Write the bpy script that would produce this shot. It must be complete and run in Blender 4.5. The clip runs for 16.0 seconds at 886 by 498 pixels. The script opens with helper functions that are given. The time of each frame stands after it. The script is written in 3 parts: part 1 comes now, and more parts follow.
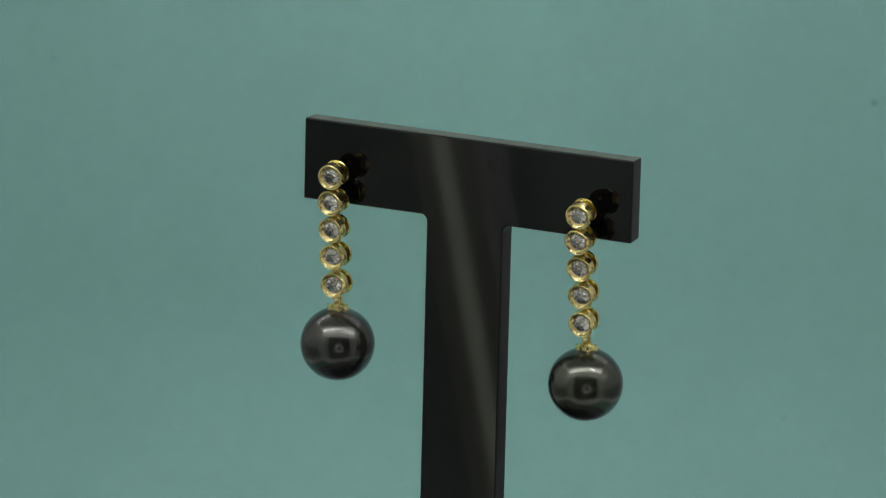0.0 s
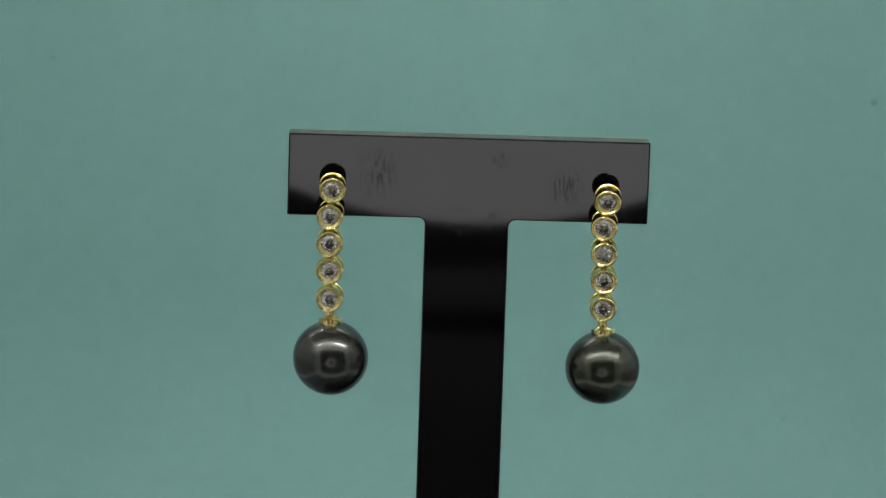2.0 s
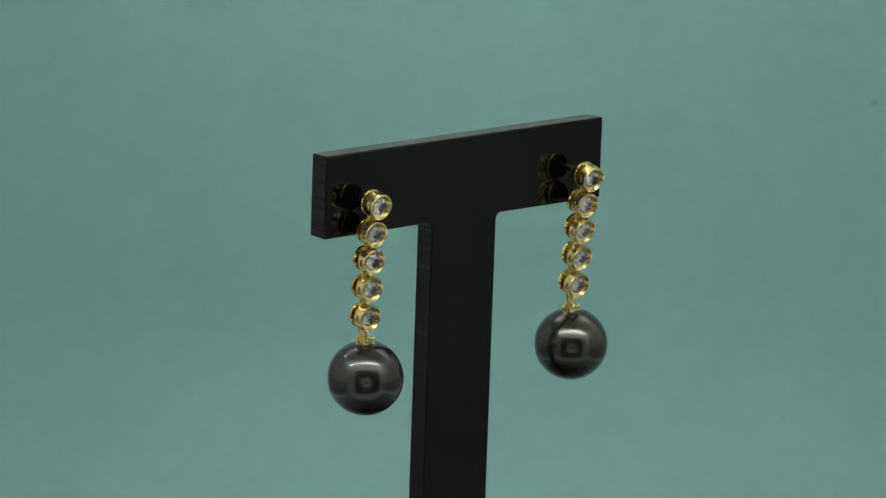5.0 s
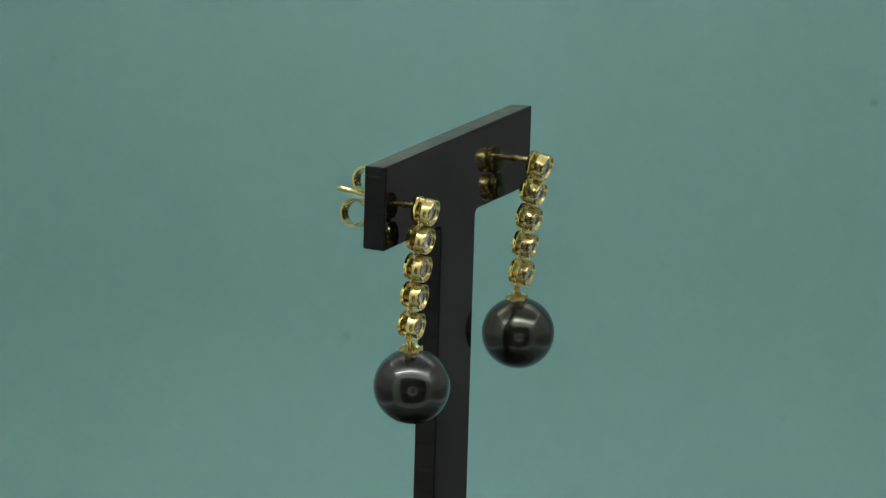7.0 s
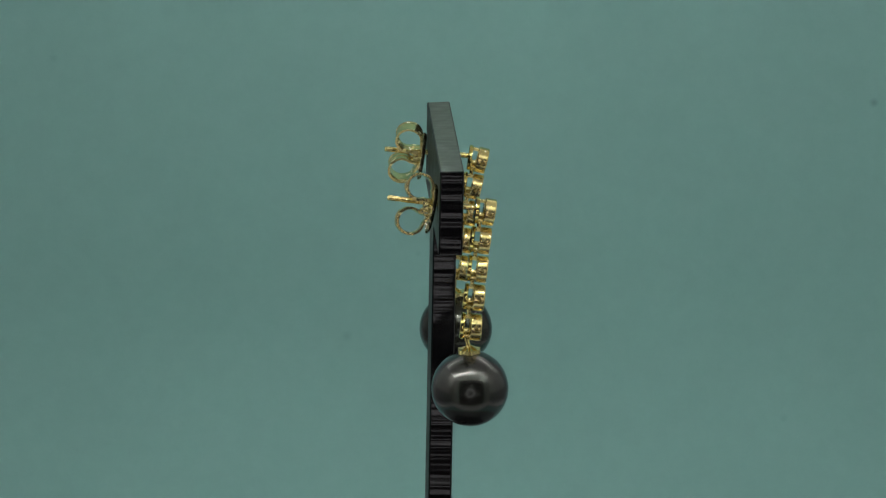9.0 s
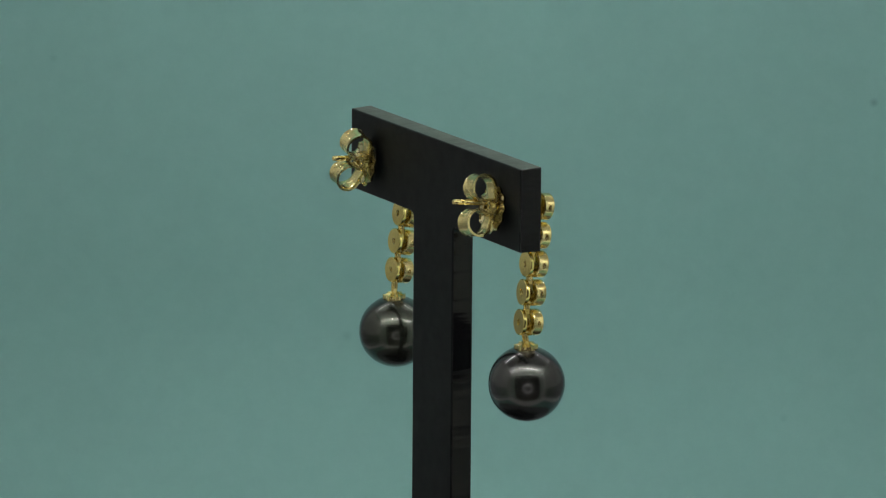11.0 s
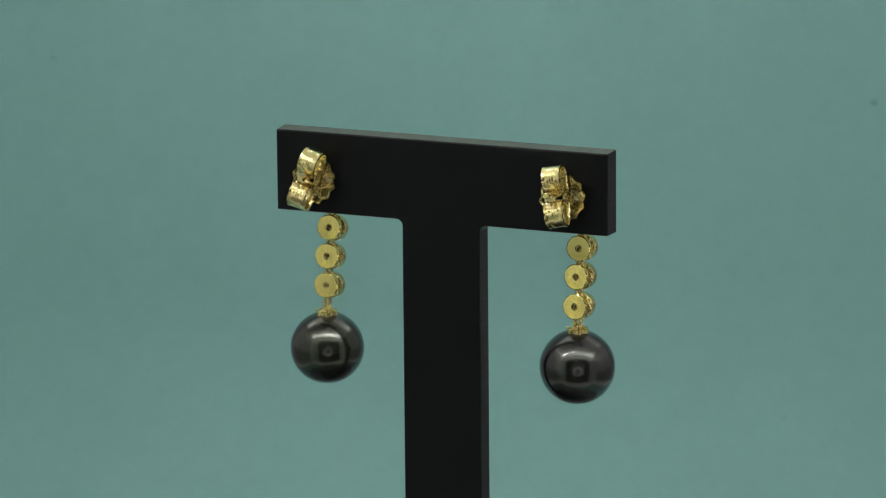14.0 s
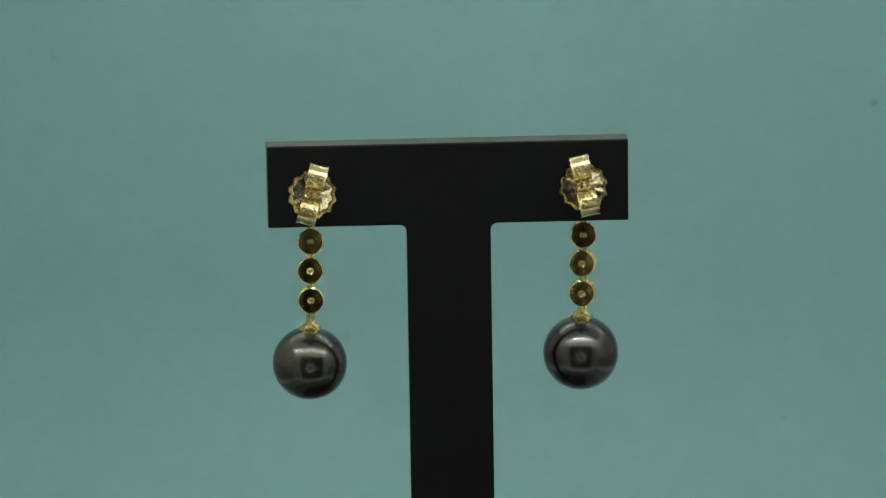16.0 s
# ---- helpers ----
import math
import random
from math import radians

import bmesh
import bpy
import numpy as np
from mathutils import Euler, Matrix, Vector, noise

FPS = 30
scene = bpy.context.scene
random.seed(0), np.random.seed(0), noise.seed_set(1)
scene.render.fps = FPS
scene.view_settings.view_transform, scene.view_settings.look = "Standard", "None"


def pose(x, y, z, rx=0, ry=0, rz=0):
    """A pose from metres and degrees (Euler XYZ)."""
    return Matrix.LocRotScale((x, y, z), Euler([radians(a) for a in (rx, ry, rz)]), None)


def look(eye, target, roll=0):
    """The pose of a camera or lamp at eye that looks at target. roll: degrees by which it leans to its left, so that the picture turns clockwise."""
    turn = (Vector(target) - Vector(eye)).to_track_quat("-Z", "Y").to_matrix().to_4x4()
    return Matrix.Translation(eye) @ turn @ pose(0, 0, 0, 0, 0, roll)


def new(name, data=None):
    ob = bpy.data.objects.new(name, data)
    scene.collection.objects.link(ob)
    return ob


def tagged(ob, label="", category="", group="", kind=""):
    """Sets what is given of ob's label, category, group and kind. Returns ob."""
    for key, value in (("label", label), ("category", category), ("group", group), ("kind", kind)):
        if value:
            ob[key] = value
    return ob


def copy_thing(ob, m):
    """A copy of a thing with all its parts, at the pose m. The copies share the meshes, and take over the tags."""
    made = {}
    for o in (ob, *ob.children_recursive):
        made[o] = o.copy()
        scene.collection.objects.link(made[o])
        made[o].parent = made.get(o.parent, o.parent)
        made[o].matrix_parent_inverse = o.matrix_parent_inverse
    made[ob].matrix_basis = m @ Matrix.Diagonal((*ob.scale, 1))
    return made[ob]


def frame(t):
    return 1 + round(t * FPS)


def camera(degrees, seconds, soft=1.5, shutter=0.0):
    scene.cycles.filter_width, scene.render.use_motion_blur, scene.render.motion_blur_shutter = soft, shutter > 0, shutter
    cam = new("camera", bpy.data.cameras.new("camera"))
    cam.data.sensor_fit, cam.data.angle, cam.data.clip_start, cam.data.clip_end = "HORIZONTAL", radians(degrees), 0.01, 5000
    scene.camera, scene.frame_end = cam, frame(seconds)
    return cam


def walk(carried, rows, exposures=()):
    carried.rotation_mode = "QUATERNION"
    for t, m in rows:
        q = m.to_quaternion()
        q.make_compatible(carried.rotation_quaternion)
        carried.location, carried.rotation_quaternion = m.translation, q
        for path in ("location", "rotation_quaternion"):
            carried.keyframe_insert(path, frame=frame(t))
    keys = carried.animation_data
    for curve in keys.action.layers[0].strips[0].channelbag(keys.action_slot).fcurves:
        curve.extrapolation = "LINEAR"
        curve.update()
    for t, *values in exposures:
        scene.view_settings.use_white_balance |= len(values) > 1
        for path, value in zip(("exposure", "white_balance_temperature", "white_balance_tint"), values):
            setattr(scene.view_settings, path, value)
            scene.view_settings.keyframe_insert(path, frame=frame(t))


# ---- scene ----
SECONDS = 16.0
MM = 0.001
BAR_TOP = 0.110          # height of the top of the display bar above the box floor
BASE_Z = 0.015           # top of the turntable
FLOOR_Z = -50.0          # floor of the photo box, in millimetres
BACK_Y = 184.0           # the upright part of the backdrop

# ---- camera ----
CAM = camera(9.4484, SECONDS, soft=1.2)
PITCH, DIST, ROLL = 13.663, 0.7439, 0.484
TARGET = Vector((-0.001887, 0.0, BAR_TOP - 0.015709))
EYE = TARGET - Vector((0, math.cos(radians(PITCH)), -math.sin(radians(PITCH)))) * DIST
STILL = look(EYE, TARGET, ROLL)
EXPOSURES = [(0.0, -0.08), (1.0, -0.02), (2.0, -0.05), (4.0, 0.00), (5.5, -0.07), (7.0, -0.21), (9.0, -0.35), (10.2, -0.29), (11.5, -0.19), (12.5, -0.11), (14.5, -0.08), (16.0, -0.08)]
walk(CAM, [(0.0, STILL), (SECONDS, STILL)], EXPOSURES)

# ---- light ----
world = bpy.data.worlds.new("world")
scene.world = world
world.use_nodes = True
world.node_tree.nodes["Background"].inputs[0].default_value = (0.02, 0.022, 0.025, 1)
world.node_tree.nodes["Background"].inputs[1].default_value = 0.3
LED_POWER = 480.0
LED_BACK_POWER = 178.0
# glow of two added bars that draw the streaks in the reflections
STREAK_POWER = 0.8
RING_POWER = 2.1


# ---- materials ----
class Mat:
    """A small node-material builder."""

    def __init__(self, name, **inputs):
        self.m = bpy.data.materials.new(name)
        self.m.use_nodes = True
        self.t = self.m.node_tree
        self.b = self.t.nodes["Principled BSDF"]
        self.set(**inputs)

    def set(self, **inputs):
        for k, v in inputs.items():
            self.b.inputs[k.replace("_", " ")].default_value = v

    def node(self, kind, **inputs):
        n = self.t.nodes.new(kind)
        for k, v in inputs.items():
            n.inputs[k].default_value = v
        return n

    def link(self, a, b):
        self.t.links.new(a, b)

    def coords(self, scale=(1, 1, 1)):
        c = self.node("ShaderNodeTexCoord")
        mp = self.node("ShaderNodeMapping", Scale=scale)
        self.link(c.outputs["Object"], mp.inputs["Vector"])
        return mp.outputs[0]

    def noise(self, scale, detail=4.0, rough=0.55, stretch=(1, 1, 1)):
        n = self.node("ShaderNodeTexNoise", Scale=scale, Detail=detail, Roughness=rough)
        self.link(self.coords(stretch), n.inputs["Vector"])
        return n.outputs["Fac"]

    def ramp(self, fac, stops):
        r = self.node("ShaderNodeValToRGB")
        el = r.color_ramp.elements
        while len(el) < len(stops):
            el.new(0.5)
        for e, (p, c) in zip(el, stops):
            e.position = p
            e.color = (c, c, c, 1) if isinstance(c, (int, float)) else (*c, 1)
        self.link(fac, r.inputs[0])
        return r.outputs[0]

    def bump(self, fac, strength, dist):
        n = self.node("ShaderNodeBump", Strength=strength, Distance=dist)
        self.link(fac, n.inputs["Height"])
        self.link(n.outputs[0], self.b.inputs["Normal"])
        return n

    def to(self, out, name):
        self.link(out, self.b.inputs[name])
        return self


def make_gold(name, c0, c1, rough0, rough1, bump=0.05):
    g = Mat(name, Metallic=1.0)
    n = g.noise(420.0, 3.0)
    g.to(g.ramp(n, [(0.3, c0), (0.7, c1)]), "Base Color")
    g.to(g.ramp(g.noise(900.0, 4.0), [(0.35, rough0), (0.65, rough1)]), "Roughness")
    g.bump(g.noise(700.0, 3.0), bump, 0.0002)
    return g.m


GOLD = make_gold("gold_polished", (0.74, 0.60, 0.24), (0.80, 0.67, 0.31), 0.19, 0.29, 0.008)
GOLD_CLASP = make_gold("gold_clasp", (0.72, 0.60, 0.26), (0.78, 0.67, 0.33), 0.22, 0.28, 0.004)
GOLD_BACK = make_gold("gold_back_plate", (0.82, 0.67, 0.21), (0.87, 0.73, 0.27), 0.06, 0.14, 0.06)
GOLD_DISC = make_gold("gold_pressed_disc", (0.56, 0.49, 0.28), (0.62, 0.55, 0.34), 0.09, 0.16, 0.09)

diamond = Mat("diamond", Base_Color=(1.0, 0.99, 0.97, 1), Roughness=0.0, IOR=2.42, Transmission_Weight=1.0)
DIAMOND = diamond.m
PAVILION = Mat("diamond_pavilion", Base_Color=(1.0, 0.98, 0.95, 1), Metallic=1.0, Roughness=0.07).m
PAVILION_SOFT = Mat("diamond_pavilion_soft", Base_Color=(1.0, 0.97, 0.95, 1), Metallic=1.0, Roughness=0.22).m


def make_pearl(name, dark, light):
    p = Mat(name, Metallic=0.86, Roughness=0.26, Coat_Weight=0.5, Coat_Roughness=0.015, Coat_IOR=1.55)
    p.set(Specular_Tint=(0.90, 0.88, 1.0, 1))
    n = p.noise(160.0, 3.0, 0.5)
    p.to(p.ramp(n, [(0.3, dark), (0.7, light)]), "Base Color")
    p.bump(p.noise(320.0, 2.0), 0.02, 0.0003)
    return p.m


PEARL_GREEN = make_pearl("pearl_dark_green", (0.044, 0.050, 0.036), (0.056, 0.060, 0.046))
PEARL_VIOLET = make_pearl("pearl_dark_violet", (0.045, 0.048, 0.041), (0.056, 0.056, 0.052))

# black acrylic: polished front with finger smears, satin back, sawn edges
front = Mat("acrylic_front", Base_Color=(0.002, 0.002, 0.0022, 1), IOR=1.44)
smear = front.noise(190.0, 5.0, 0.6, (1.0, 1.0, 2.2))
fine = front.noise(1500.0, 2.0, 0.6, (1.0, 1.0, 0.35))
mx = front.node("ShaderNodeMath")
mx.operation = "MULTIPLY"
front.link(front.ramp(smear, [(0.56, 0.0), (0.67, 1.0)]), mx.inputs[0])
front.link(front.ramp(fine, [(0.45, 0.0), (0.60, 0.35)]), mx.inputs[1])
marks = mx.outputs[0]
obj = front.node("ShaderNodeTexCoord")
ridge = front.noise(2600.0, 3.0, 0.65, (1.0, 1.0, 0.22))
for px, pz, rad in ((-0.0123, -0.0046, 0.0046), (0.0135, -0.0062, 0.0036), (0.0045, -0.0030, 0.0022)):
    d = front.node("ShaderNodeVectorMath")
    d.operation = "DISTANCE"
    front.link(obj.outputs["Object"], d.inputs[0])
    d.inputs[1].default_value = (px, 0, pz)
    near = front.node("ShaderNodeMapRange", **{"From Min": rad, "From Max": rad * 0.25, "To Min": 0.0, "To Max": 0.9})
    front.link(d.outputs["Value"], near.inputs["Value"])
    mk = front.node("ShaderNodeMath")
    mk.operation = "MULTIPLY"
    front.link(near.outputs[0], mk.inputs[0])
    front.link(front.ramp(ridge, [(0.42, 0.0), (0.58, 1.0)]), mk.inputs[1])
    top = front.node("ShaderNodeMath")
    top.operation = "MAXIMUM"
    front.link(marks, top.inputs[0])
    front.link(mk.outputs[0], top.inputs[1])
    marks = top.outputs[0]
front.to(front.ramp(marks, [(0.0, 0.03), (1.0, 0.14)]), "Roughness")
vor = front.node("ShaderNodeTexVoronoi", Scale=150.0)
front.link(front.coords(), vor.inputs["Vector"])
tiny = front.node("ShaderNodeMath")
tiny.operation = "LESS_THAN"
tiny.inputs[1].default_value = 0.020
front.link(vor.outputs["Distance"], tiny.inputs[0])
rare = front.node("ShaderNodeMath")
rare.operation = "GREATER_THAN"
rare.inputs[1].default_value = 0.62
front.link(vor.outputs["Color"], rare.inputs[0])
lint = front.node("ShaderNodeMath")
lint.operation = "MULTIPLY"
front.link(tiny.outputs[0], lint.inputs[0])
front.link(rare.outputs[0], lint.inputs[1])
front.to(front.ramp(lint.outputs[0], [(0.0, (0.002, 0.002, 0.0022)), (1.0, (0.16, 0.16, 0.15))]), "Base Color")
ACRYLIC_FRONT = front.m

back = Mat("acrylic_back", IOR=1.30)
back.to(back.ramp(back.noise(260.0, 5.0), [(0.3, (0.0012, 0.0017, 0.0019)), (0.7, (0.0020, 0.0026, 0.0028))]), "Base Color")
back.to(back.ramp(back.noise(500.0, 4.0), [(0.3, 0.36), (0.7, 0.46)]), "Roughness")
ACRYLIC_BACK = back.m

edge = Mat("acrylic_sawn_edge", Base_Color=(0.003, 0.003, 0.0035, 1), IOR=1.42, Roughness=0.12)
edge.bump(edge.noise(420.0, 2.0, 0.6, (1.0, 0.03, 1.0)), 0.32, 0.0006)
ACRYLIC_EDGE = edge.m
# top face: light caught from above is put into its greyer colour
lit_top = Mat("acrylic_lit_top", IOR=1.49)
lit_top.to(lit_top.ramp(lit_top.noise(700.0, 6.0, 0.7), [(0.3, (0.044, 0.050, 0.038)), (0.7, (0.066, 0.072, 0.058))]), "Base Color")
lit_top.to(lit_top.ramp(lit_top.noise(300.0, 4.0), [(0.3, 0.36), (0.7, 0.48)]), "Roughness")
lit_top.bump(lit_top.noise(520.0, 2.0, 0.6, (1.0, 0.02, 1.0)), 0.25, 0.0003)
ACRYLIC_TOP = lit_top.m

# teal card with faint mottling and a few specks
card = Mat("teal_card", Roughness=0.85, Specular_IOR_Level=0.25)
base = card.ramp(card.noise(18.0, 6.0, 0.6), [(0.25, (0.209, 0.390, 0.362)), (0.75, (0.222, 0.412, 0.382))])
fleck = card.ramp(card.noise(240.0, 4.0, 0.7), [(0.3, 0.97), (0.7, 1.03)])
mul = card.node("ShaderNodeMix")
mul.data_type, mul.blend_type = "RGBA", "MULTIPLY"
mul.inputs[0].default_value = 1.0
card.link(base, mul.inputs[6])
card.link(fleck, mul.inputs[7])
col = mul.outputs[2]
SPECKS = [(0.0724, 0.0763, 0.00098, 0.76), (-0.0185, 0.034, 0.00109, 0.9), (0.0579, 0.0205, 0.00089, 0.92), (-0.0694, 0.0829, 0.00088, 0.93), (-0.0062, 0.0487, 0.00069, 0.93)]
geo = card.node("ShaderNodeNewGeometry")
flat = card.node("ShaderNodeVectorMath")
flat.operation = "MULTIPLY"
flat.inputs[1].default_value = (1, 0, 1)
card.link(geo.outputs["Position"], flat.inputs[0])
for sx, sz, sr, sv in SPECKS:
    d = card.node("ShaderNodeVectorMath")
    d.operation = "DISTANCE"
    card.link(flat.outputs[0], d.inputs[0])
    d.inputs[1].default_value = (sx, 0, sz)
    mr = card.node("ShaderNodeMapRange", **{"From Min": sr * 0.2, "From Max": sr, "To Min": sv, "To Max": 1.0})
    card.link(d.outputs["Value"], mr.inputs["Value"])
    m2 = card.node("ShaderNodeMix")
    m2.data_type, m2.blend_type = "RGBA", "MULTIPLY"
    m2.inputs[0].default_value = 1.0
    card.link(col, m2.inputs[6])
    card.link(mr.outputs[0], m2.inputs[7])
    col = m2.outputs[2]
card.to(col, "Base Color")
card.bump(card.noise(900.0, 3.0), 0.05, 0.0002)
TEAL_CARD = card.m

liner = Mat("box_liner", Roughness=0.55)
liner.to(liner.ramp(liner.noise(30.0, 5.0), [(0.3, (0.30, 0.31, 0.31)), (0.7, (0.34, 0.35, 0.35))]), "Base Color")
LINER = liner.m
white = Mat("pale_front_panel", Roughness=0.6)
white.to(white.ramp(white.noise(30.0, 5.0), [(0.3, (0.59, 0.65, 0.60)), (0.7, (0.63, 0.69, 0.64))]), "Base Color")
WHITE_PANEL = white.m
bright = Mat("white_liner", Roughness=0.6)
bright.to(bright.ramp(bright.noise(30.0, 5.0), [(0.3, (0.74, 0.74, 0.72)), (0.7, (0.79, 0.79, 0.77))]), "Base Color")
WHITE_LINER = bright.m
# upper side walls: stronger light near the LEDs is put into the colour
pale = Mat("lit_side_liner", Roughness=0.6)
pale.to(pale.ramp(pale.noise(30.0, 5.0), [(0.3, (0.57, 0.57, 0.55)), (0.7, (0.62, 0.62, 0.60))]), "Base Color")
LIT_SIDE_LINER = pale.m
grey = Mat("dark_paint", Roughness=0.9)
grey.to(grey.ramp(grey.noise(4.0, 5.0), [(0.3, (0.030, 0.030, 0.032)), (0.7, (0.038, 0.038, 0.040))]), "Base Color")
DARK_PAINT = grey.m
wood = Mat("dark_wood", Roughness=0.6)
wood.to(wood.ramp(wood.noise(12.0, 6.0, 0.6, (1, 12, 12)), [(0.3, (0.05, 0.035, 0.025)), (0.7, (0.09, 0.06, 0.04))]), "Base Color")
DARK_WOOD = wood.m
PLASTIC = Mat("white_plastic", Base_Color=(0.7, 0.7, 0.7, 1), Roughness=0.4).m
GREY_PLASTIC = Mat("grey_plastic", Base_Color=(0.09, 0.10, 0.10, 1), Roughness=0.6).m
BLACK_PLASTIC = Mat("black_plastic", Base_Color=(0.02, 0.02, 0.02, 1), Roughness=0.5).m


def make_glow(name, colour, power):
    g = Mat(name, Base_Color=(0.8, 0.8, 0.8, 1))
    g.set(Emission_Color=(*colour, 1), Emission_Strength=power)
    return g.m


LED_GLOW = make_glow("led_glow", (1.0, 0.967, 0.965), LED_POWER)
LED_BACK_GLOW = make_glow("led_glow_dim", (1.0, 0.967, 0.965), LED_BACK_POWER)


def make_streak_glow():
    """Added glow for the reflected streaks, brightest along the middle of the diffuser."""
    g = Mat("streak_glow", Base_Color=(0.7, 0.7, 0.6, 1))
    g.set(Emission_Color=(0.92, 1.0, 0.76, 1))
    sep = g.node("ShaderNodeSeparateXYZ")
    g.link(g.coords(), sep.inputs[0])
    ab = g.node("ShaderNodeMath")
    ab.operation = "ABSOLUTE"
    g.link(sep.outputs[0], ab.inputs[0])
    mr = g.node("ShaderNodeMapRange", **{"From Min": 0.0, "From Max": 0.0036, "To Min": STREAK_POWER, "To Max": 0.0})
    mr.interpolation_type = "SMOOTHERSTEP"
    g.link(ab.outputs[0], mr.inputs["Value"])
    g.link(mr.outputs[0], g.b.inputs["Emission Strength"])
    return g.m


STREAK_GLOW = make_streak_glow()
RING_GLOW = make_glow("ring_glow", (1.0, 0.97, 0.98), RING_POWER)


# ---- mesh helpers (millimetres in, metres out) ----
def mesh_of(name, bm, mats, smooth=True, m=None, recalc=True, crease=38):
    bmesh.ops.scale(bm, vec=(MM, MM, MM), verts=bm.verts)
    if m is not None:
        bmesh.ops.transform(bm, matrix=m, verts=bm.verts)
    if recalc:
        bmesh.ops.recalc_face_normals(bm, faces=bm.faces)
    me = bpy.data.meshes.new(name)
    bm.to_mesh(me)
    bm.free()
    for mat in mats:
        me.materials.append(mat)
    if smooth:
        me.polygons.foreach_set("use_smooth", [True] * len(me.polygons))
        me.set_sharp_from_angle(angle=radians(crease))
    return me


def put(name, me, parent=None, m=None, label=""):
    ob = new(name, me)
    if parent is not None:
        ob.parent = parent
    if m is not None:
        ob.matrix_basis = m
    return tagged(ob, label)


def box(bm, x0, x1, y0, y1, z0, z1, bev=0.0):
    g = bmesh.ops.create_cube(bm, size=1.0)
    vs = g["verts"]
    for v in vs:
        v.co = Vector(((x0 + x1) / 2 + v.co.x * (x1 - x0), (y0 + y1) / 2 + v.co.y * (y1 - y0), (z0 + z1) / 2 + v.co.z * (z1 - z0)))
    if bev:
        es = {e for v in vs for e in v.link_edges}
        bmesh.ops.bevel(bm, geom=list(es), offset=bev, segments=2, profile=0.5, affect="EDGES")
    return bm


def lathe(bm, profile, n=40, axis="Y", closed=True):
    """Revolves (radius, height) pairs about an axis."""
    rings = []
    for r, h in profile:
        ring = []
        for i in range(n):
            a = 2 * math.pi * i / n
            p = (r * math.cos(a), h, r * math.sin(a)) if axis == "Y" else (r * math.cos(a), r * math.sin(a), h)
            ring.append(bm.verts.new(p))
        rings.append(ring)
    pairs = list(zip(rings, rings[1:])) + ([(rings[-1], rings[0])] if closed else [])
    for a, b in pairs:
        for i in range(n):
            bm.faces.new((a[i], a[(i + 1) % n], b[(i + 1) % n], b[i]))
    return bm


def tube(bm, pts, r, n=12, loop=False):
    """A round wire through points."""
    pts = [Vector(p) for p in pts]
    rings = []
    up = None
    for i, p in enumerate(pts):
        a = pts[i - 1] if (i > 0 or loop) else p
        b = pts[(i + 1) % len(pts)] if (i < len(pts) - 1 or loop) else p
        d = (b - a).normalized()
        if up is None:
            up = d.orthogonal().normalized()
        up = (up - d * up.dot(d)).normalized()
        side = d.cross(up)
        rings.append([bm.verts.new(p + r * (math.cos(2 * math.pi * k / n) * up + math.sin(2 * math.pi * k / n) * side)) for k in range(n)])
    for i in range(len(rings) if loop else len(rings) - 1):
        a, b = rings[i], rings[(i + 1) % len(rings)]
        for k in range(n):
            bm.faces.new((a[k], a[(k + 1) % n], b[(k + 1) % n], b[k]))
    if not loop:
        bm.faces.new(rings[0][::-1])
        bm.faces.new(rings[-1])
    return bm


def ring_pts(r, n, axis, c=(0, 0, 0), rz=None):
    out = []
    for i in range(n):
        a = 2 * math.pi * i / n
        u, v = r * math.cos(a), (rz or r) * math.sin(a)
        out.append(Vector(c) + Vector({"X": (0, u, v), "Y": (u, 0, v), "Z": (u, v, 0)}[axis]))
    return out


# ---- the room and the photo box ----
def setting(name, me, label):
    ob = new(name, me)
    return tagged(ob, label, kind="structure")


def slab(name, x0, x1, y0, y1, z0, z1, mat, label, bev=0.0):
    return setting(name, mesh_of(name, box(bmesh.new(), x0, x1, y0, y1, z0, z1, bev), [mat], False), label)


TABLE_Z = FLOOR_Z - 20.0
X0, X1, Y0, Y1, TOP = -750.0, 780.0, -1050.0, 520.0, 720.0
slab("floor", X0, X1, Y0, Y1, TABLE_Z - 30, TABLE_Z, DARK_WOOD, "dark wooden surface under the photo box")
slab("ceiling", X0, X1, Y0, Y1, TOP, TOP + 30, DARK_PAINT, "dark unlit plain ceiling")
slab("wall_north", X0, X1, Y1, Y1 + 30, TABLE_Z, TOP, DARK_PAINT, "dark unlit plain wall behind the photo box")
slab("wall_south", X0, X1, Y0 - 30, Y0, TABLE_Z, TOP, DARK_PAINT, "dark unlit plain wall behind the camera")
slab("wall_east", X1, X1 + 30, Y0, Y1, TABLE_Z, TOP, DARK_PAINT, "dark unlit plain side wall")
slab("wall_west", X0 - 30, X0, Y0, Y1, TABLE_Z, TOP, DARK_PAINT, "dark unlit plain side wall")

BOX_X = 15.0
BX, BY0, BY1, BH = 275.0, -176.0, 195.0, 309.0
OPEN_X, OPEN_Z0, OPEN_Z1 = 153.0, FLOOR_Z + 3.0, 208.0


